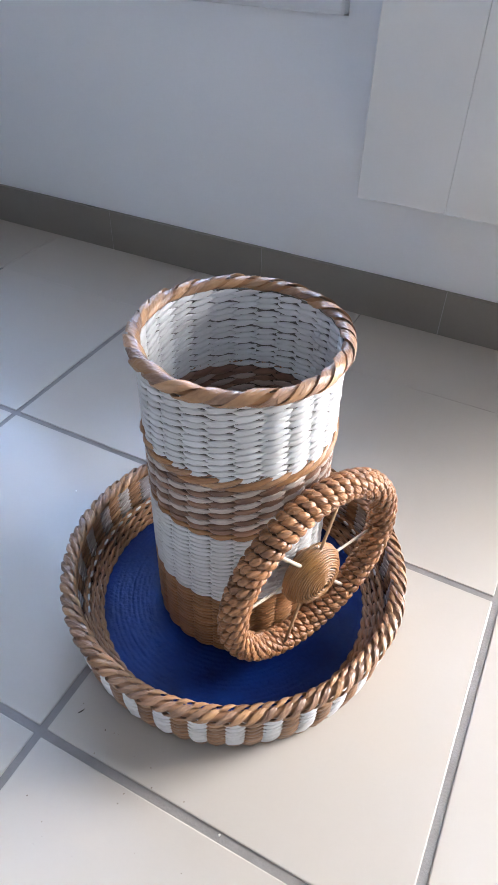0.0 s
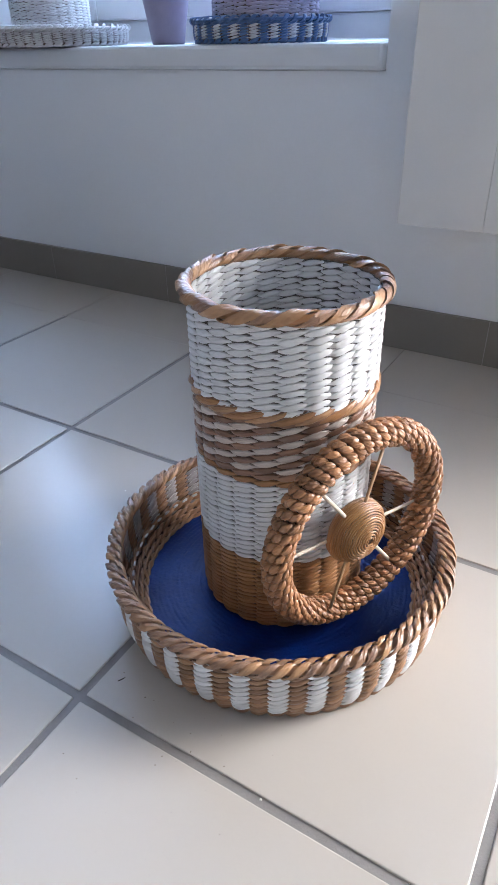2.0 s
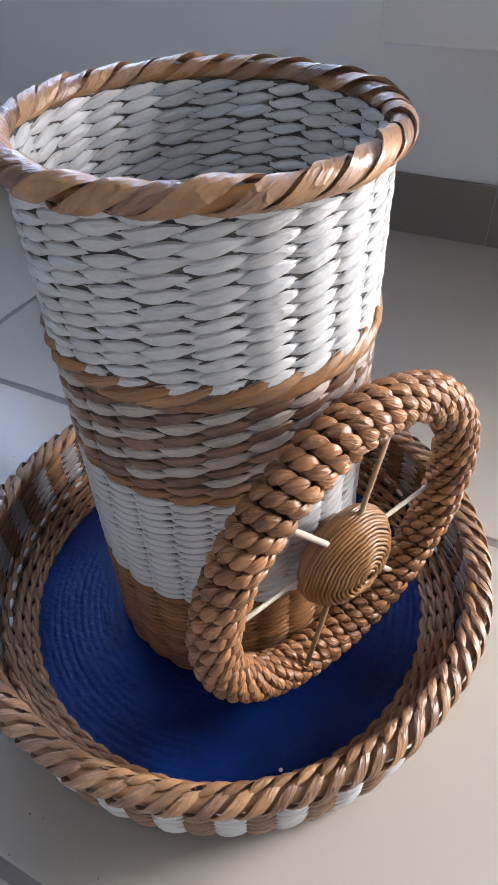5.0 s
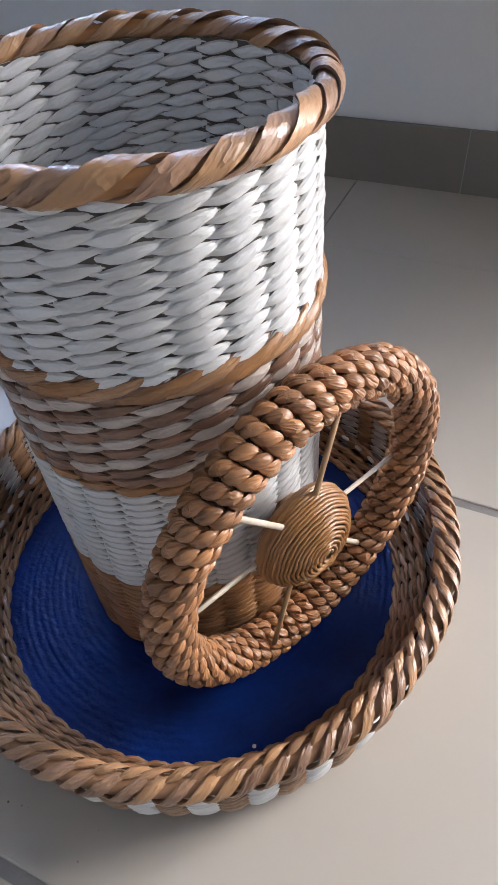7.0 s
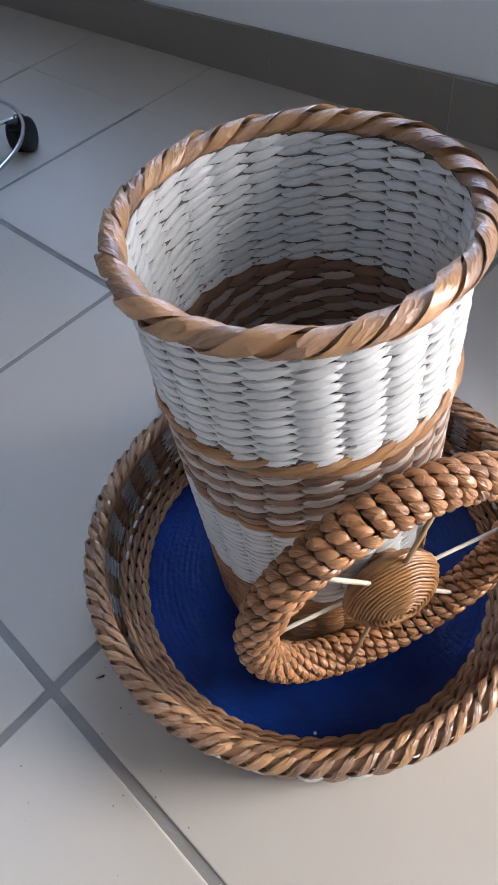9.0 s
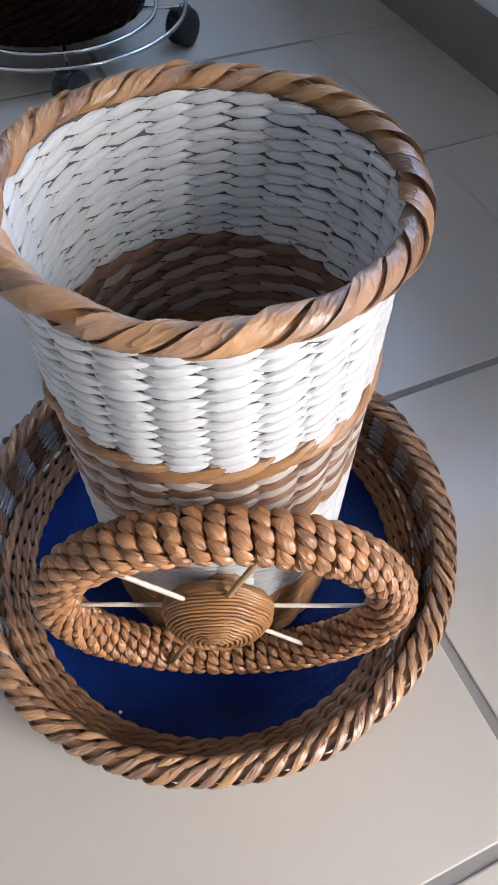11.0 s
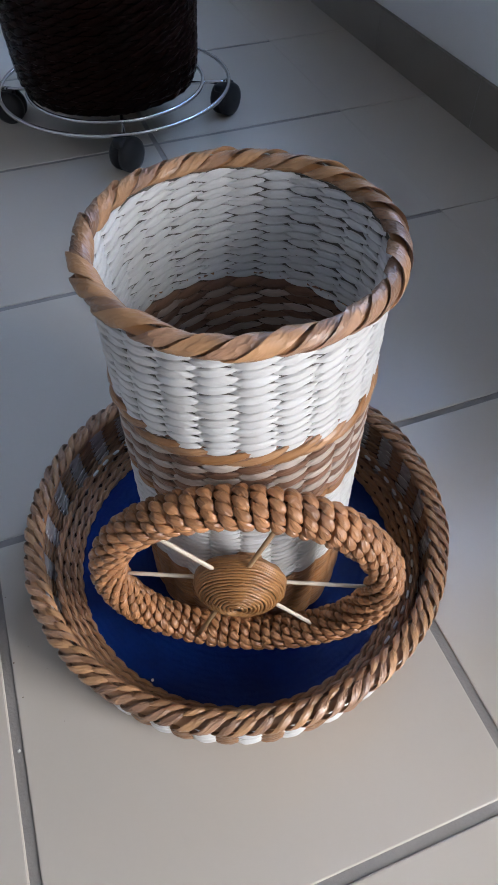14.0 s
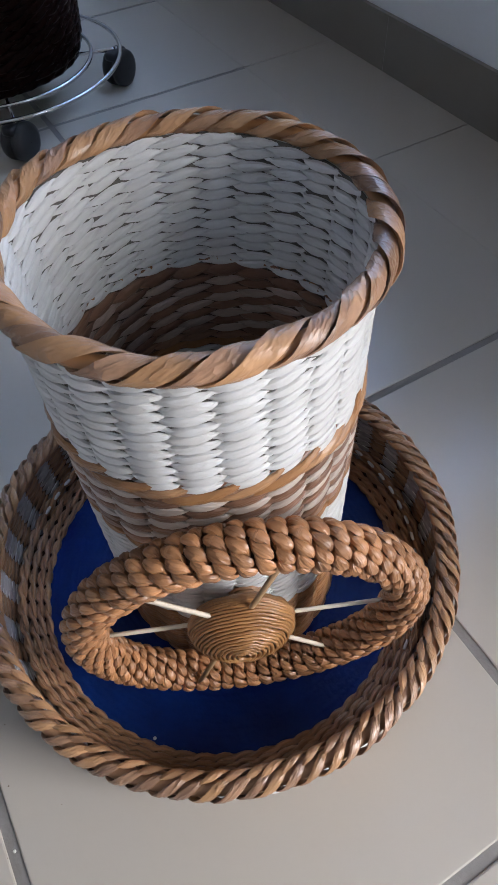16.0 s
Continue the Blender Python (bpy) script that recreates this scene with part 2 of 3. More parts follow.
def grid_faces(rows, cols, wrap_rows=False, wrap_cols=True):
    f = []
    for i in range(rows if wrap_rows else rows - 1):
        for j in range(cols if wrap_cols else cols - 1):
            a, b = i, (i + 1) % rows
            c, d = j, (j + 1) % cols
            f.append((a * cols + c, a * cols + d, b * cols + d, b * cols + c))
    return f


def lathe(profile, n=96):
    """Verts and faces of a profile of (r, z) turned about z."""
    verts = []
    for r, z in profile:
        for k in range(n):
            a = 2 * math.pi * k / n
            verts.append((r * math.cos(a), r * math.sin(a), z))
    return verts, [tuple(reversed(q)) for q in grid_faces(len(profile), n)]


class Strand(list):
    """Vertices of a strand, with the way along it and round it kept for its material."""
    coords = None


def sweep(points, normals, half_w, half_t, sides=8, closed=False, flat=0.8, crumple=0.0, fold=0.0):
    """A strand along points; normals give its flat side; half_w and half_t its half width and thickness at each point."""
    pts = np.array(points, float)
    nor = np.array(normals, float)
    count = len(pts)
    if closed:
        tan = np.roll(pts, -1, 0) - np.roll(pts, 1, 0)
    else:
        tan = np.gradient(pts, axis=0)
    tan /= np.linalg.norm(tan, axis=1)[:, None]
    nor = nor - (nor * tan).sum(1)[:, None] * tan
    nor /= np.linalg.norm(nor, axis=1)[:, None]
    wid = np.cross(tan, nor)
    hw = np.broadcast_to(np.asarray(half_w, float), (count,))
    ht = np.broadcast_to(np.asarray(half_t, float), (count,))
    verts = Strand()
    verts.coords = []
    run = 0.0
    for i in range(count):
        if i:
            run += float(np.linalg.norm(pts[i] - pts[i - 1]))
        for s in range(sides):
            a = 2 * math.pi * s / sides
            ca, sa = math.cos(a), math.sin(a)
            up = math.copysign(abs(sa) ** flat, sa)
            if fold and abs(ca - 0.15) < 0.34:
                up *= 1.0 - fold
            p = pts[i] + wid[i] * hw[i] * ca + nor[i] * ht[i] * up
            if crumple:
                p = p + nor[i] * crumple * noise.noise(Vector(p) * 560.0) + wid[i] * 0.8 * crumple * noise.noise(Vector(p) * 330.0 + Vector((5, 9, 2)))
            verts.append(p)
            verts.coords.append((run, 0.5 + 0.5 * ca if sa >= 0 else 2.5 - 0.5 * ca, 0.0))
    faces = grid_faces(count, sides, wrap_rows=closed)
    if not closed:
        faces.append(tuple(range(sides - 1, -1, -1)))
        faces.append(tuple((count - 1) * sides + s for s in range(sides)))
    return verts, faces


def wobble(a, seed, k=3):
    """A smooth closed ripple about 0, within about -1 to 1."""
    return sum(math.sin((j + 2) * a * (1 + seed % 3) + 1.7 * seed * (j + 1)) / (j + 1) for j in range(k)) / 1.8


def twined(radius, count, which, pitch, swing, half_t, seed=0, slope=0.0, per=8, sides=8, over=0.50, rough=0.16, rise=0.30, flat=0.8, crumple=0.0005, tip=0.13):
    """One of the two strands of a twined row: it passes outside one stake and inside the next, and its partner the other way.
    With an odd count of stakes the two strands run on into one another at the row's seam."""
    pts, nor, hw, ht = [], [], [], []
    shut = count % 2 == 0
    total = count * per if shut else count * per + 1
    rng = random.Random(seed * 7 + which)
    jig = [rng.uniform(-1, 1) for _ in range(count)]
    for i in range(total):
        s = i / per
        a = 2 * math.pi * s / count
        ph_ = math.pi * (s + which)
        c, w = math.cos(ph_), math.sin(ph_)
        j = jig[int(round(s)) % count]
        c2 = math.copysign(abs(c) ** 0.45, c)
        r = radius + swing * c2 + rough * swing * j
        z = rise * pitch * w + 0.06 * pitch * j + 0.06 * pitch * wobble(a, seed)
        pts.append(((r + slope * z) * math.cos(a), (r + slope * z) * math.sin(a), z))
        nor.append((math.cos(a), math.sin(a), 0.08 * c))
        hw.append(pitch * (tip + (over - tip) * abs(c) ** 0.6) * (1 + 0.10 * j))
        ht.append(half_t * (0.75 + 0.25 * abs(c)))
    return sweep(pts, nor, hw, ht, sides, closed=shut, flat=flat, crumple=crumple)


def rope_piece(radius, tube, span, half_w, half_t, start=-75.0, end=215.0, steps=18, sides=8, lift=0.0, wide=1.0, tilt=0.0, flat=1.2, crumple=0.0004, sink=0.0):
    """One folded stake of a rope border: it climbs the outside of the rim, goes over the top and down inside, tapering at both ends."""
    pts, nor, hw = [], [], []
    for i in range(steps):
        u = i / (steps - 1)
        a = radians(span) * (u - 0.5)
        psi = radians(start + (end - start) * (0.5 - 0.5 * math.cos(math.pi * u) * 0.35 - 0.5 * 0.65 * (1 - 2 * u)))
        t = tube + lift * math.sin(math.pi * u) - sink * max(0.0, 1.0 - 2.2 * math.sin(math.pi * u))
        r = radius + wide * t * math.cos(psi)
        pts.append((r * math.cos(a), r * math.sin(a), t * math.sin(psi)))
        nor.append((math.cos(psi) * math.cos(a), math.cos(psi) * math.sin(a), math.sin(psi)))
        hw.append(half_w * (0.12 + 0.88 * math.sin(math.pi * u) ** 0.8) if 0 < i < steps - 1 else half_w * 0.05)
    if tilt:
        tan = np.gradient(np.array(pts), axis=0)
        tan /= np.linalg.norm(tan, axis=1)[:, None]
        side = np.cross(tan, np.array(nor))
        nor = np.array(nor) * math.cos(radians(tilt)) + side * math.sin(radians(tilt))
    return sweep(pts, nor, hw, half_t, sides, flat=flat, crumple=crumple)


def wale_piece(radius, span, climb, half_w, half_t, bulge, steps=16, sides=8):
    """One long flat strand of a thick rope row: it comes out between two stakes, climbs slowly and goes in again."""
    pts, nor, hw = [], [], []
    for i in range(steps):
        u = i / (steps - 1)
        a = radians(span) * (u - 0.5)
        r = radius - 0.0022 + (bulge + 0.0022) * math.sin(math.pi * u) ** 0.6
        pts.append((r * math.cos(a), r * math.sin(a), climb * (u - 0.5)))
        nor.append((math.cos(a), math.sin(a), 0.35))
        hw.append(half_w * (0.25 + 0.75 * math.sin(math.pi * u) ** 0.7))
    return sweep(pts, nor, hw, half_t, sides, flat=1.3, crumple=0.0005)


# ---------------------------------------------------------------- room
TILE_SIZE = 0.3333
JOINT = 0.0075
X0, Y0 = -0.14, -0.20          # one crossing of the floor joints
WALL_Y = 0.640
EAST, WEST, SOUTH, HIGH = 2.90, -3.20, -3.00, 2.55
OPEN_X0, OPEN_X1, SILL_Z, OPEN_TOP = -1.75, -0.222, 0.472, 1.80
DOOR_X0, DOOR_X1 = 0.62, 1.75
DEEP = 0.34                    # thickness of the north wall

bm = bmesh.new()
box(bm, WEST - 0.3, SOUTH - 0.3, -0.12, EAST + 0.3, WALL_Y + DEEP, -0.0014)
floor = tagged(part("floor", bm, GROUT, smooth=False), "grey cement grout bed under beige ceramic floor tiles", "floor", kind="structure")

bm = bmesh.new()
box(bm, WEST - 0.2, WALL_Y, 0.0, OPEN_X0, WALL_Y + DEEP, HIGH)
box(bm, OPEN_X1, WALL_Y, 0.0, DOOR_X0, WALL_Y + DEEP, HIGH)
box(bm, DOOR_X1, WALL_Y, 0.0, EAST + 0.2, WALL_Y + DEEP, HIGH)
box(bm, DOOR_X0, WALL_Y, 2.12, DOOR_X1, WALL_Y + DEEP, HIGH)
box(bm, OPEN_X0, WALL_Y, 0.0, OPEN_X1, WALL_Y + DEEP, SILL_Z - 0.038)
box(bm, OPEN_X0, WALL_Y, OPEN_TOP, OPEN_X1, WALL_Y + DEEP, HIGH)
tagged(part("wall_north", bm, PAINT, smooth=False), "pale grey painted wall with a low window and terrace door", "wall", kind="structure")

# unseen walls and ceiling, added to close the room and set the bounce
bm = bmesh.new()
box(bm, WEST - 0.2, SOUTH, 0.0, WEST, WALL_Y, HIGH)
tagged(part("wall_west", bm, FAR_PAINT, smooth=False), "unseen plain wall, darkened to cut the light it bounces", "wall", kind="structure")
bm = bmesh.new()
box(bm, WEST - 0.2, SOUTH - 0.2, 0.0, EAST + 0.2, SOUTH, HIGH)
tagged(part("wall_south", bm, FAR_PAINT, smooth=False), "unseen plain wall, darkened to cut the light it bounces", "wall", kind="structure")
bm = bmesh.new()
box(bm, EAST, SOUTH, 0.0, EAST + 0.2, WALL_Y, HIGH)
tagged(part("wall_east", bm, FAR_PAINT, smooth=False), "unseen plain wall, darkened to cut the light it bounces", "wall", kind="structure")
bm = bmesh.new()
box(bm, WEST - 0.2, SOUTH - 0.2, HIGH, EAST + 0.2, WALL_Y + DEEP, HIGH + 0.15)
tagged(part("ceiling", bm, CEIL, smooth=False), "unseen plain ceiling, grey tone set for bounced light", "ceiling", kind="structure")

# skirting tiles along the north wall
base = tagged(new("baseboard", None), "grey-brown ceramic skirting tiles along the wall foot", "baseboard", kind="structure")
SK_H, SK_T = 0.0776, 0.009
bm = bmesh.new()
box(bm, WEST, WALL_Y - SK_T + 0.0007, 0.0, DOOR_X0, WALL_Y - 0.0005, SK_H - 0.0005)
part("joint_bed", bm, SKIRT_JOINT, base, "pale filler between the skirting tiles", smooth=False)
bm = bmesh.new()
box(bm, 0.0006, WALL_Y - SK_T, 0.0, TILE_SIZE - 0.0006, WALL_Y - 0.001, SK_H, 0.0005)
first = part("tile", bm, SKIRT, base, smooth=False)
first.location.x = -0.670 - 8 * TILE_SIZE
for k in range(-7, 5):
    place("tile", first.data, base, m=Matrix.Translation((-0.670 + k * TILE_SIZE, 0, 0)))

# window in the north wall
window = tagged(new("window_1", None), "white plastic window frame with bright daylight behind", "window", kind="structure")
FY0, FY1 = WALL_Y + 0.235, WALL_Y + 0.30
bm = bmesh.new()
box(bm, OPEN_X0, FY0, SILL_Z, OPEN_X1, FY1, SILL_Z + 0.045, 0.004)
part("window_frame", bm, PLASTIC, window, smooth=False)
bm = bmesh.new()
box(bm, OPEN_X0, FY0, OPEN_TOP - 0.045, OPEN_X1, FY1, OPEN_TOP, 0.004)
part("window_frame", bm, PLASTIC, window, smooth=False)
for xa, xb in ((OPEN_X0, OPEN_X0 + 0.045), (OPEN_X1 - 0.045, OPEN_X1)):
    bm = bmesh.new()
    box(bm, xa, FY0, SILL_Z + 0.045, xb, FY1, OPEN_TOP - 0.045, 0.004)
    part("window_frame", bm, PLASTIC, window, smooth=False)
MID = (OPEN_X0 + OPEN_X1) / 2
for xa, xb in ((OPEN_X0 + 0.045, MID), (MID, OPEN_X1 - 0.045)):
    bm = bmesh.new()
    za, zb = SILL_Z + 0.045, OPEN_TOP - 0.045
    w = 0.055
    box(bm, xa, FY0 - 0.012, za, xb, FY1 - 0.012, za + w, 0.004)
    box(bm, xa, FY0 - 0.012, zb - w, xb, FY1 - 0.012, zb, 0.004)
    box(bm, xa, FY0 - 0.012, za + w, xa + w, FY1 - 0.012, zb - w, 0.004)
    box(bm, xb - w, FY0 - 0.012, za + w, xb, FY1 - 0.012, zb - w, 0.004)
    sash = part("sash", bm, PLASTIC, window, smooth=False)
    bm = bmesh.new()
    box(bm, xa + w, FY0 + 0.02, za + w, xb - w, FY0 + 0.026, zb - w)
    pane = part("pane", bm, GLASS, sash, "clear glass", smooth=False)
    pane.visible_shadow = False
bm = bmesh.new()
box(bm, OPEN_X0 - 0.0, WALL_Y - 0.016, SILL_Z - 0.037, OPEN_X1, FY0, SILL_Z, 0.006)
tagged(part("window_sill", bm, PLASTIC, smooth=False), "white plastic window sill with a rounded front edge", "window sill", kind="structure")

# sky behind the openings
bm = bmesh.new()
box(bm, -9.0, 6.0, -3.0, 7.0, 6.05, 6.0)
tagged(part("backdrop", bm, SKYCARD, smooth=False), "hazy bright blue-white sky", "sky", kind="structure")

# flat white heater beside the window
heater = tagged(empty("wall_heater", 0.16, 0.488, 0.253), "flat-fronted white enamelled heater hung on the wall", "heater")
bm = bmesh.new()
box(bm, -0.286, 0.004, 0.003, 0.34, 0.150, 0.70, 0.006)
part("body", bm, ENAMEL, heater, smooth=False)
bm = bmesh.new()
box(bm, -0.290, 0.0, 0.0, -0.1706, 0.012, 0.705, 0.0008)
part("front_panel", bm, ENAMEL, heater, smooth=False)
bm = bmesh.new()
box(bm, -0.1704, 0.0, 0.0, 0.34, 0.012, 0.705, 0.0008)
part("front_panel", bm, ENAMEL, heater, smooth=False)

# ---------------------------------------------------------------- the woven mug in its tray
CUP_X, CUP_Y, CUP_R, CUP_Z = -0.0558, 0.0128, 0.0765, 0.0130
STAKES = 25
SEAM = 57.4                    # where each woven row of the mug begins and ends



def woven_mug(name, label, x, y, z, white, cheap=False, turn=0.0, brown=None, tan=None, size=1.0):
    mug = tagged(empty(name, x, y, z, turn), label, "woven basket")
    mug.scale = (size, size, size)
    brown, tan = brown or BROWN, tan or TAN
    per, sides = (5, 6) if cheap else (9, 8)
    n = STAKES

    def rows(material, pitch, variants, half_t=0.0015, swing=0.0014, partner=None):
        out = []
        for v in range(variants):
            out.append([mesh_only("strand", *twined(CUP_R, n, w, pitch, swing, half_t, seed=v + 1, per=per, sides=sides, over=0.500, rise=0.22, tip=0.13, crumple=0.00022), (material, partner or material)[w], "creased") for w in (0, 1)])
        return out

    def section(part_name, z0, z1, core, kinds, part_label):
        """A band of woven rows round a thin dark core, which paints shade into the gaps; kinds gives each row's
        material, or the materials of its two strands.
        """
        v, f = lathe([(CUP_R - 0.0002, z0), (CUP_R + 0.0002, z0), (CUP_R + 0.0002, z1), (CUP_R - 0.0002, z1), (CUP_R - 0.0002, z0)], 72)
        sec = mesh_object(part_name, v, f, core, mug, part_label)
        made = {}
        for i, kind in enumerate(kinds):
            pitch = (z1 - z0) / len(kinds)
            pair = kind if isinstance(kind, tuple) else (kind, kind)
            key = tuple(q.name for q in pair)
            if key not in made:
                made[key] = rows(pair[0], pitch, 3, partner=pair[1])
            for me in made[key][i % 3]:
                place("strand", me, sec, m=pose(0, 0, z0 + pitch * (i + 0.5), 0, 0, SEAM + random.uniform(-0.7, 0.7)))
        return sec

    foot = FOOT if brown is BROWN else brown
    pale = MIXED if brown is BROWN else white
    section("foot_weave", 0.002, 0.080, GAP_CORE, [foot] * 17, "brown woven foot")
    section("lower_weave", 0.080, 0.1618, GAP_CORE_WHITE, [white] * 16, "white painted woven band")
    section("striped_band", 0.1618, 0.2176, GAP_CORE, [foot, brown] + [((pale, brown), (brown, pale))[i % 2] for i in range(1, 8)], "band of brown and pale stitches in a chequer")
    rope = section("brown_rope", 0.2176, 0.2262, GAP_CORE, [brown], "thick brown rope row")
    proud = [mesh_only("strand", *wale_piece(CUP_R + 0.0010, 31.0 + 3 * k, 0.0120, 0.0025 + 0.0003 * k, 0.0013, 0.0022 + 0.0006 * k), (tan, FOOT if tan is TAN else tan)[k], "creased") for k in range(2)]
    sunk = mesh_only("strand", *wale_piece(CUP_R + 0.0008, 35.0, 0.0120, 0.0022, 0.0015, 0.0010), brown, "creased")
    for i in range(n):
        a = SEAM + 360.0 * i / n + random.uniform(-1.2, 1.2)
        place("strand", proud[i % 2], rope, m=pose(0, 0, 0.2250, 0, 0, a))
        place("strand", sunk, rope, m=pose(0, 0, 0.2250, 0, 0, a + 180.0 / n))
    section("upper_weave", 0.2262, 0.302, GAP_CORE_WHITE, [white] * 13, "white painted woven band")
    # flat bottom
    v, f = lathe([(0.0002, 0.001), (CUP_R, 0.001), (CUP_R, 0.004), (0.0002, 0.004)], 48)
    mesh_object("bottom", v, f, GAP_CORE, mug)
    # rope border
    v, f = lathe([(CUP_R + 0.0035 + 0.0038 * math.cos(k * math.pi / 6), 0.3045 + 0.0038 * math.sin(k * math.pi / 6)) for k in range(13)], 72)
    rim = mesh_object("rim", v, f, FOOT, mug, "twisted brown rope border")
    strips = [mesh_only("strand", *rope_piece(CUP_R + 0.0034, 0.0040 + 0.0003 * k, 36.0 + 3 * k, 0.0039 + 0.0002 * k, 0.0011, lift=0.0003 + 0.0006 * (k % 2), tilt=6 + 2 * k, flat=1.0, steps=24, crumple=0.0003, start=-88, sink=0.0014), (RIM if k % 2 == 0 else TAN) if tan is TAN else tan, "creased") for k in range(4)]
    for i in range(30):
        a = SEAM + 7.0 + 12.0 * i + random.uniform(-1.8, 1.8)
        place("strand", strips[random.randrange(4)], rim, m=pose(0, 0, 0.3045, random.uniform(-0.5, 0.5), random.uniform(-0.5, 0.5), a))
    return mug


mug = woven_mug("wicker_mug", "white and brown woven mug with wheel handle in woven saucer", CUP_X, CUP_Y, CUP_Z, WHITE)

# the wheel on the mug's side, in the mug's own frame
WHEEL_C = Vector((0.0325, -0.0180, 0.1306)) - Vector((CUP_X, CUP_Y, CUP_Z))
AZ, EL = -0.40, -0.02
wn_ = Vector((math.cos(AZ) * math.cos(EL), math.sin(AZ) * math.cos(EL), math.sin(EL)))
wa_ = Vector((-math.sin(AZ), math.cos(AZ), 0.0))
wb_ = wn_.cross(wa_)
WHEEL_M = Matrix.Translation(WHEEL_C) @ Matrix((wa_, wb_, wn_)).transposed().to_4x4()
MAJOR, MINOR = 0.0874, 0.0086
ROWS_AROUND, KNOTS = 64, 10
# dark tube under the coils, painting shade between their rows
v = []
for i in range(72):
    a = 2 * math.pi * i / 72
    for j in range(12):
        b = 2 * math.pi * j / 12
        r = MAJOR + MINOR * 0.88 * math.cos(b)
        v.append((r * math.cos(a), r * math.sin(a), MINOR * 0.88 * math.sin(b)))
wheel = mesh_object("wheel", v, [tuple(reversed(q)) for q in grid_faces(72, 12, wrap_rows=True)], GAP_CORE, mug, "brown braided ship's wheel handle", m=WHEEL_M)


def wheel_coil(which, seed):
    """One strand of the two-ply rope that is wound round the tube of the ring."""
    pts, nor, hw = [], [], []
    per = 9
    total = KNOTS * per
    rng = random.Random(seed * 5 + which)
    jig = [rng.uniform(-1, 1) for _ in range(KNOTS)]
    for i in range(total):
        s = i / per
        b = 2 * math.pi * s / KNOTS
        ph_ = math.pi * (s + which + 0.5 * (seed % 2))
        c, w = math.cos(ph_), math.sin(ph_)
        j = jig[int(round(s)) % KNOTS]
        rho = MINOR + 0.0022 * c + 0.0003 * j
        r = MAJOR + rho * math.cos(b)
        a = (-0.0030 * w + 0.0006 * j) / MAJOR + 0.026 * math.cos(b + 0.5)
        pts.append((r * math.cos(a), r * math.sin(a), rho * 1.06 * math.sin(b)))
        nor.append((math.cos(b) * math.cos(a), math.cos(b) * math.sin(a), math.sin(b)))
        hw.append(0.0029 * r / MAJOR * (0.20 + 0.80 * abs(c) ** 0.8))
    return sweep(pts, nor, hw, 0.0018, 8, closed=True, flat=1.0, crumple=0.0003)


coils = [[mesh_only("coil", *wheel_coil(w, sd), WHEEL, "creased") for w in (0, 1)] for sd in (1, 2, 3, 4)]
for i in range(ROWS_AROUND):
    for me in coils[(0, 1, 2, 3, 0, 3, 2, 1)[i % 8]]:
        place("coil", me, wheel, m=pose(0, 0, 0, 0, 0, 360.0 * i / ROWS_AROUND))

# spokes: three thin sticks through the hub
SPOKES = (((-0.0451, 0.0534, 0.0047), (0.0446, -0.062, 0.0012), STICK),
          ((-0.0758, 0.0027, -0.0004), (0.0764, -0.0145, -0.0055), STICK),
          ((-0.0301, -0.0591, 0.009), (0.0147, 0.0606, 0.0018), STICK_DARK))
for k, (a, b, q) in enumerate(SPOKES):
    a, b = Vector(a), Vector(b)
    d = (b - a).normalized()
    a, b = a - d * 0.012, b + d * 0.012
    pts = [a.lerp(b, u / 6) for u in range(7)]
    sv, sf = sweep(pts, [(0, 0, 1)] * 7, 0.0017, 0.0012, 8)
    mesh_object("spoke", sv, sf, q, wheel, "thin bamboo stick")

# hub: a string of paper wound into a domed button, its back drawn in
pts, nor = [], []
TURNS, LONG = 25, 25 * 40
for i in range(LONG):
    u = i / (LONG - 1)
    a = 2 * math.pi * TURNS * u
    th = radians(4 + 126 * u)
    r, h = 0.0290 * math.sin(th) ** 0.92 + 0.0005 * wobble(0.37 * a, 3) * math.sin(th), (0.0185 if th < math.pi / 2 else 0.0110) * math.cos(th)
    pts.append((r * math.cos(a) - 0.0042, r * math.sin(a) - 0.0020, h + 0.0010 + 0.0005 * wobble(a, 2)))
    nor.append((math.sin(th) * math.cos(a), math.sin(th) * math.sin(a), 1.4 * math.cos(th)))
hv, hf = sweep(pts, nor, 0.00095, 0.0010, 6, crumple=0.0006)
hub = mesh_object("hub", hv, hf, HUB, wheel, "domed button of wound paper string")
# dark core, so that the gaps between the string's turns read as shade
v, f = lathe([(0.0001, 0.0186), (0.010, 0.0172), (0.020, 0.0130), (0.0262, 0.0070), (0.0280, 0.0010), (0.026, -0.004), (0.019, -0.0065), (0.0001, -0.0065)], 40)
mesh_object("hub_core", v, f, GAP_CORE, hub, m=Matrix.Translation((-0.0042, -0.0020, 0)))
pts = [(0.0085 * math.cos(i * 0.35), 0.0085 * math.sin(i * 0.35), -0.003 - 0.016 * i / 109) for i in range(110)]
pv, pf = sweep(pts, [(p[0], p[1], 0) for p in pts], 0.0017, 0.0014, 6)
mesh_object("peg", pv, pf, TAN, wheel, "short wound peg between hub and mug")


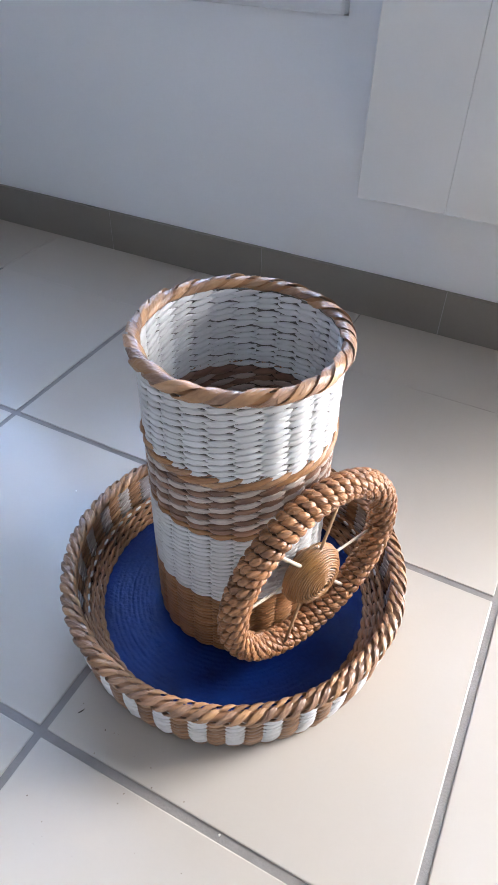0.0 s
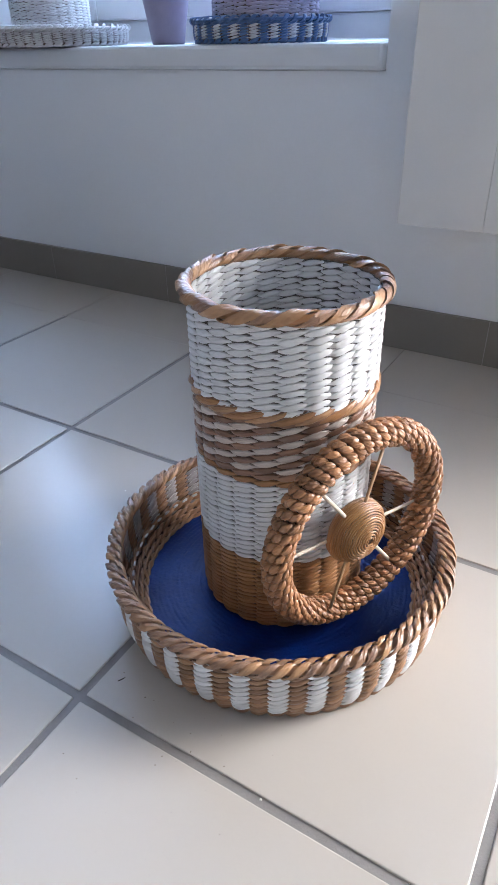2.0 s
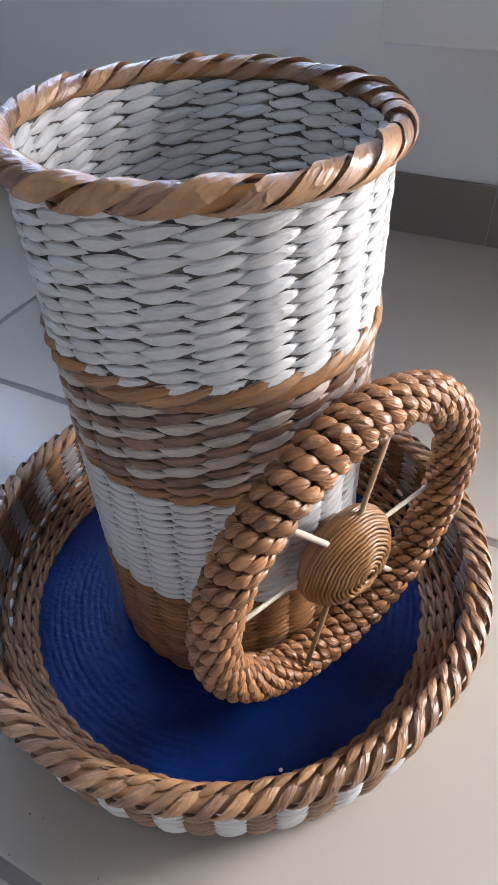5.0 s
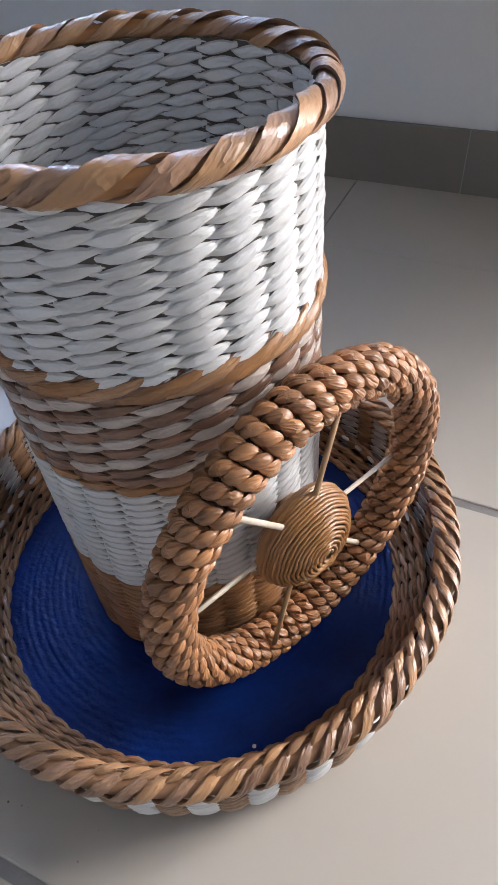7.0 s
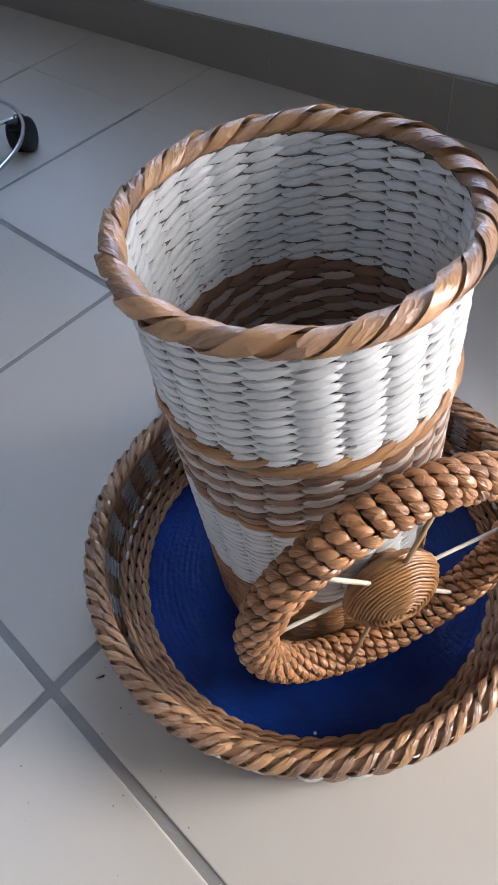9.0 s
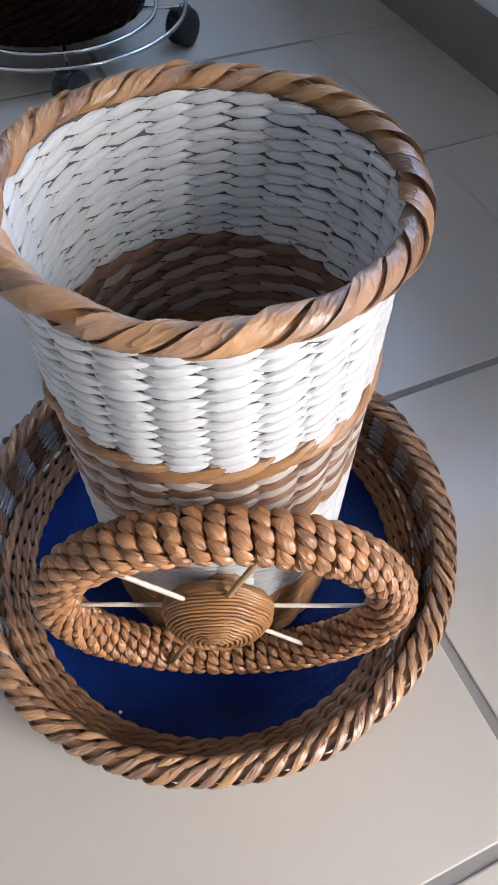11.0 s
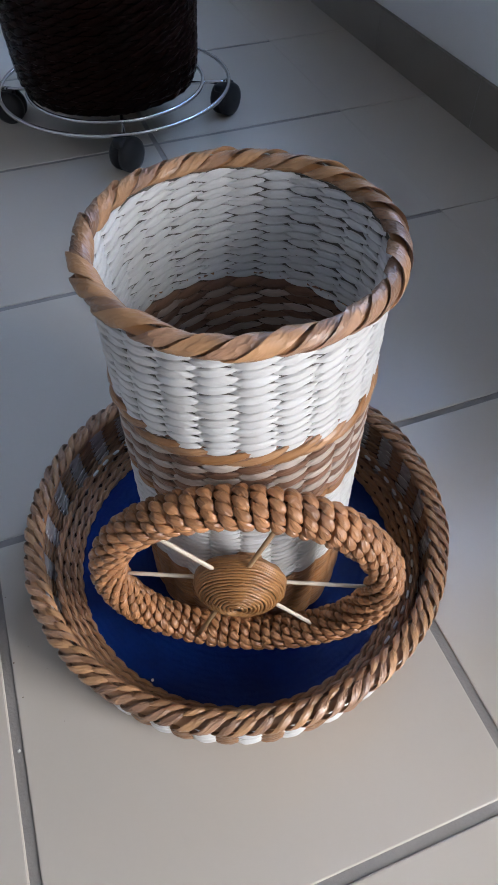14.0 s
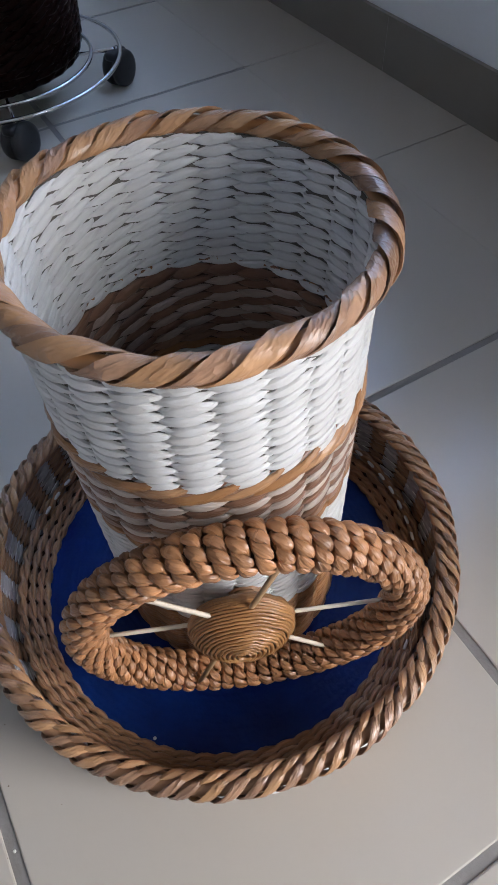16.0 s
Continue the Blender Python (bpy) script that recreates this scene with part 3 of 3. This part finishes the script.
def woven_tray(name, label, x, y, z, stripe, ground, disc, radius=0.1613, height=0.0665, pairs=32, cheap=False, turn=0.0):
    """A round woven tray: a coiled floor, twined walls striped by their two strands, and a rope border."""
    tray = tagged(empty(name, x, y, z, turn), label, "woven tray")
    per, sides = (4, 6) if cheap else (7, 8)
    n = 2 * pairs
    r0 = radius * (0.952 if cheap else 0.945)
    rd = radius * (0.808 if cheap else 0.826)
    # coiled floor with a fine spiral ridge
    ring, spin = (40, 48) if cheap else (150, 420)
    v = []
    for i in range(ring):
        r = 0.0005 + rd * i / (ring - 1)
        for k in range(spin):
            a = 2 * math.pi * k / spin
            q = r / 0.0045 + a / (2 * math.pi)
            stitch = n * 0.5 * a / math.pi + math.floor(q)
            h = 0.00042 * abs(math.sin(math.pi * q)) ** 0.7 * (0.35 + 0.65 * abs(math.cos(math.pi * 0.5 * stitch))) + 0.0003 * wobble(a, i // 9)
            v.append((r * math.cos(a), r * math.sin(a), 0.0112 + h))
    mesh_object("coiled_floor", v, [tuple(reversed(q)) for q in grid_faces(ring, spin)], disc, tray, "lacquered coiled floor of the tray")
    def wall_r(zz):
        u = max(0.0, min(1.0, zz / height))
        return r0 + (radius - r0) * u + 0.0060 * (radius / 0.1613) * math.sin(math.pi * u ** 0.75)

    # dark core standing in for shade between the wall's strands
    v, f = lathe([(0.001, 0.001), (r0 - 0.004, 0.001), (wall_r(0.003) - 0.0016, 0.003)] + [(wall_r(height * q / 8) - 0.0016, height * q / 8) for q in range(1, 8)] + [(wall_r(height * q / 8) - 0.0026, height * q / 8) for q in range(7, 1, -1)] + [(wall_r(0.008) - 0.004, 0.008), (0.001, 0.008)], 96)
    core = mesh_object("wall", v, f, GAP_CORE, tray, "brown woven wall with upright stripes")

    def row(r, zz, pitch, ma, mb, swing, half_t, seed):
        for w, q in ((0, ma), (1, mb)):
            sv, sf = twined(r, n, w, pitch, swing, half_t, seed=seed, per=per, sides=sides, rough=0.15)
            mesh_object("strand", sv, sf, q, core, m=Matrix.Translation((0, 0, zz)), smooth=cheap or "creased")

    count_rows = 5 if cheap else 9
    z0, z1 = 0.0075, height - (0.0065 if cheap else 0.0070)
    pitch = (z1 - z0) / count_rows
    row(wall_r(0.0045) - 0.002, 0.0045, 0.0075, ground, ground, 0.0018, 0.0017, 3)
    for i in range(count_rows):
        zz = z0 + pitch * (i + 0.5)
        row(wall_r(zz) - 0.002, zz, pitch, stripe, ground, 0.0015, 0.0014, i + 1)
    row(wall_r(height - 0.0040) - 0.0014, height - 0.0040, 0.0056, ground, ground, 0.0015, 0.0014, 4)
    # flat rows between the painted floor and the wall
    k = 0
    r = rd + 0.0026
    while r < r0 - (0.0025 if cheap else 0.0005):
        row(r, 0.0115 + 0.0010 * k + 0.0014 * k * k, 0.0050 + (0.0 if cheap else 0.0007 * k), ground, ground, 0.0013, 0.0019, k)
        r += 0.0050 - 0.0004 * k
        k += 1
    # bright floor behind gaps at the wall's foot inside, painted as short white dashes
    if not cheap:
        dash = mesh_only("dash", *sweep([(0.0, q, 0.0) for q in (-0.0036, -0.0020, 0.0020, 0.0036)], [(-1, 0, 0.8)] * 4, [0.0006, 0.0014, 0.0014, 0.0006], 0.0010, 6), WHITE)
        for i in range(6, 41):
            turn_i = radians(360.0 * (i + 0.5) / n)
            place("dash", dash, core, m=pose(0.1462 * math.cos(turn_i), 0.1462 * math.sin(turn_i), 0.0315, random.uniform(-8, 8), 0, math.degrees(turn_i)))
    # rope border
    v, f = lathe([(radius - 0.0004 + 0.0046 * math.cos(q * math.pi / 6), height - (0.0 if cheap else 0.0012) + (0.0024 if cheap else 0.0038) * math.sin(q * math.pi / 6)) for q in range(13)], 96)
    rim = mesh_object("rim", v, f, ground if cheap else TRAY, tray, "plaited rope border")
    tones = (ground, ground, ground) if cheap else (RIM, TAN, RIM)
    count = n if cheap else 84
    outer = [mesh_only("strand", *rope_piece(radius - 0.0004, 0.0046 + 0.0003 * q, 9.5 + 0.8 * q, 0.0030 + 0.0002 * q, 0.0011, start=-72, end=140, lift=0.0006, wide=1.2, sink=0.0008, tilt=7 + 3 * q, flat=1.0, steps=12 if cheap else 16), tones[q], cheap or "creased") for q in range(3)]
    inner = [mesh_only("strand", *rope_piece(radius - 0.0040, 0.0038 + 0.0003 * q, 8.0, 0.0026, 0.0010, start=55, end=225, lift=0.0004, tilt=12, steps=12), (ground, tones[1])[q], cheap or "creased") for q in range(2)]
    for i in range(count):
        turn_i = 360.0 * i / count + random.uniform(-0.6, 0.6)
        place("strand", outer[random.randrange(3)], rim, m=pose(0, 0, height - (0.0 if cheap else 0.0012), 0, 0, turn_i))
        if not cheap:
            place("strand", inner[random.randrange(2)], rim, m=pose(0, 0, height, 0, 0, turn_i + 2.2))
    return tray


woven_tray("wicker_saucer", "brown and white striped woven saucer with a glossy blue floor", -0.0554, 0.0052, 0.0, STRIPE, TRAY, BLUE, turn=-5.2)

# ---------------------------------------------------------------- plant trolley with a dark pot
TX, TY = -0.920, 0.102
trolley = tagged(empty("plant_trolley", TX, TY, 0.0), "chrome wire plant trolley on black castors under a dark pot", "plant stand")


def wire_ring(name, radius, z, thick, parent):
    pts = [(radius * math.cos(2 * math.pi * i / 96), radius * math.sin(2 * math.pi * i / 96), z) for i in range(96)]
    sv, sf = sweep(pts, [(0, 0, 1)] * 96, thick, thick, 8, closed=True)
    return mesh_object(name, sv, sf, CHROME, parent)


wire_ring("outer_ring", 0.186, 0.0560, 0.0030, trolley)
wire_ring("inner_ring", 0.143, 0.0560, 0.0030, trolley)
for turn_k, swivel in ((73, 125), (164, 285), (-106, 66), (-9, 128)):
    a = radians(turn_k)
    ca, sa = math.cos(a), math.sin(a)
    pts = [Vector((ca, sa, 0)) * r + Vector((0, 0, 0.051)) for r in (0.0, 0.06, 0.12, 0.17, 0.1855)]
    sv, sf = sweep(pts, [(0, 0, 1)] * 5, 0.0028, 0.0028, 8)
    mesh_object("cross_wire", sv, sf, CHROME, trolley)
    m = Matrix.Translation((0.180 * ca, 0.180 * sa, 0)) @ Euler((0, 0, radians(swivel))).to_matrix().to_4x4()
    prof = [(0.001, -0.017), (0.018, -0.017), (0.0240, -0.0145), (0.0255, -0.0105), (0.0255, -0.0035), (0.020, -0.002), (0.020, 0.002), (0.0255, 0.0035), (0.0255, 0.0105), (0.0240, 0.0145), (0.018, 0.017), (0.001, 0.017)]
    v, f = lathe(prof, 36)
    castor = mesh_object("castor", v, f, RUBBER, trolley, "black twin-wheel castor", m=m @ pose(0, 0, 0.0256, 90, 0, 0))
    bm = bmesh.new()
    box(bm, -0.022, -0.0090, 0.0, 0.014, 0.0090, 0.0120, 0.0040)
    hood = part("hood", bm, RUBBER, castor)
    hood.matrix_basis = castor.matrix_basis.inverted() @ m @ Matrix.Translation((0, 0, 0.040))
    sv, sf = sweep([(0, 0, 0.044), (0, 0, 0.050), (0, 0, 0.054)], [(1, 0, 0)] * 3, 0.004, 0.004, 8)
    stem = mesh_object("stem", sv, sf, CHROME, castor)
    stem.matrix_basis = castor.matrix_basis.inverted() @ m

pot = tagged(empty("planter_pot", TX, TY - 0.008, 0.0592), "very dark brown glossy woven planter pot on the trolley", "plant pot")
POT_N = 30
prof = [(0.001, 0.0), (0.118, 0.0), (0.130, 0.005), (0.138, 0.016), (0.142, 0.040), (0.157, 0.34), (0.149, 0.34), (0.130, 0.012), (0.001, 0.012)]
v, f = lathe(prof, 72)
core = mesh_object("body", v, f, POT, pot)
for i in range(30):
    zz = 0.010 + 0.011 * i
    for w in (0, 1):
        sv, sf = twined(0.1420 + 0.016 * zz / 0.34 - 0.018 * math.exp(-zz / 0.011), POT_N, w, 0.011, 0.0006, 0.0010, seed=i % 3, per=5, sides=6, rough=0.25)
        mesh_object("strand", sv, sf, POT, core, m=Matrix.Translation((0, 0, zz)))
v, f = lathe([(0.001, 0.315), (0.05, 0.318), (0.11, 0.314), (0.150, 0.312)], 48)
mesh_object("soil", v, [tuple(reversed(q)) for q in f], LEAF, pot, "dark potting soil")

# ---------------------------------------------------------------- things on the window sill
woven_tray("wicker_tray", "pale woven tray with a rope border on the window sill", -0.955, 0.705, SILL_Z, WHITE, WHITE, WHITE, radius=0.142, height=0.030, pairs=24, cheap=True)
woven_tray("wicker_tray", "navy and white woven tray with rope border on window sill", -0.500, 0.745, SILL_Z, WHITE, NAVY, NAVY, radius=0.118, height=0.034, pairs=22, cheap=True)
woven_mug("wicker_mug", "white woven paper mug in a tray on the window sill", -0.975, 0.715, SILL_Z + 0.0125, WHITE, cheap=True, brown=WHITE, tan=WHITE)
woven_mug("wicker_mug", "large woven mug, backlit shade painted lilac, in a navy tray", -0.490, 0.745, SILL_Z + 0.0125, LILAC_SHADE, cheap=True, brown=LILAC_SHADE, tan=LILAC_SHADE, size=1.18)

jar = tagged(empty("flower_pot", -0.712, 0.755, SILL_Z), "small lilac-grey flower pot with a wavy rim on the window sill", "flower pot")
v = []
prof = [(0.001, 0.0), (0.030, 0.0), (0.032, 0.004), (0.037, 0.035), (0.044, 0.075), (0.046, 0.096), (0.043, 0.096), (0.040, 0.072), (0.030, 0.010), (0.001, 0.010)]
for k, (r, zz) in enumerate(prof):
    for i in range(64):
        a = 2 * math.pi * i / 64
        up = 0.003 * math.sin(9 * a) if k in (5, 6) else 0.0
        v.append((r * math.cos(a), r * math.sin(a), zz + up))
mesh_object("body", v, [tuple(reversed(q)) for q in grid_faces(len(prof), 64)], LILAC, jar)

# ---------------------------------------------------------------- floor tiles
bm = bmesh.new()
box(bm, JOINT / 2, JOINT / 2, -0.012, TILE_SIZE - JOINT / 2, TILE_SIZE - JOINT / 2, 0.0, 0.0013)
tile_mesh = bpy.data.meshes.new("tile")
bm.to_mesh(tile_mesh)
bm.free()
tile_mesh.materials.append(TILE)
# cut tiles closely laid along the wall
bm = bmesh.new()
box(bm, 0.0009, Y0 + 2 * TILE_SIZE - 0.0056, -0.012, TILE_SIZE - 0.0009, WALL_Y - 0.004, 0.0003)
last_mesh = bpy.data.meshes.new("tile")
bm.to_mesh(last_mesh)
bm.free()
last_mesh.materials.append(TILE)
for i in range(-11, 12):
    for j in range(-15, 2):
        x, y = X0 + i * TILE_SIZE, Y0 + j * TILE_SIZE
        if WEST - 0.3 < x < EAST and y > SOUTH - 0.3:
            place("tile", tile_mesh, floor, m=Matrix.Translation((x, y, 0.0)))
            if j == 1:
                place("tile", last_mesh, floor, m=Matrix.Translation((x, 0.0, 0.0)))

# a dry stalk, crumbs on the tiles and a speck in the saucer
stalk = tagged(new("dry_stalk", None), "tiny curved dark dry stalk lying on the tiles", "plant debris")
stalk.location = (-0.1205, -0.172, 0.0008)
stalk.scale = (0.7, 0.7, 0.7)
pts = [(0.0, 0.0, 0.0), (0.002, 0.0024, 0.0004), (0.0036, 0.0052, 0.0006), (0.0046, 0.0085, 0.0003)]
sv, sf = sweep(pts, [(0, 0, 1)] * 4, [0.0004, 0.0009, 0.0008, 0.0003], 0.0005, 6)
mesh_object("stem", sv, sf, LEAF, stalk)
CRUMB = mat("pale_crumb", (0.75, 0.72, 0.66), 0.8, 0.05, 60.0, 0.2)
for x, y, z, r in ((0.041, -0.199, 0.0002, 0.0011), (0.030, -0.094, 0.0128, 0.0012), (-0.300, 0.050, 0.0004, 0.0010), (0.062, -0.085, 0.0128, 0.0008)):
    bm = bmesh.new()
    bmesh.ops.create_icosphere(bm, subdivisions=2, radius=r)
    for vert in bm.verts:
        vert.co *= 1 + 0.25 * noise.noise(vert.co * 900)
        vert.co.z *= 0.6
    crumb = part("crumb", bm, CRUMB, None, m=Matrix.Translation((x, y, z + 0.5 * r)))
    tagged(crumb, "tiny pale crumb lying on the surface", "crumb", group="crumbs")

# fine dirt trodden into the tiles in front of the saucer
dust = random.Random(11)
verts, faces = [], []
for _ in range(36):
    cx, cy = dust.uniform(-0.13, 0.06), dust.uniform(-0.29, -0.16)
    r = 0.0002 + 0.0005 * dust.random() ** 3
    first_v = len(verts)
    ring = [(cx + r * (0.7 + 0.6 * dust.random()) * math.cos(k * math.pi / 3), cy + r * (0.7 + 0.6 * dust.random()) * math.sin(k * math.pi / 3), 0.0002) for k in range(6)]
    verts += ring + [(cx, cy, 0.0002 + 0.5 * r)]
    faces += [(first_v + k, first_v + (k + 1) % 6, first_v + 6) for k in range(6)]
tagged(mesh_object("floor_dust", verts, faces, DIRT), "scattered brown specks of dirt on the beige tiles", "dirt", kind="stuff")
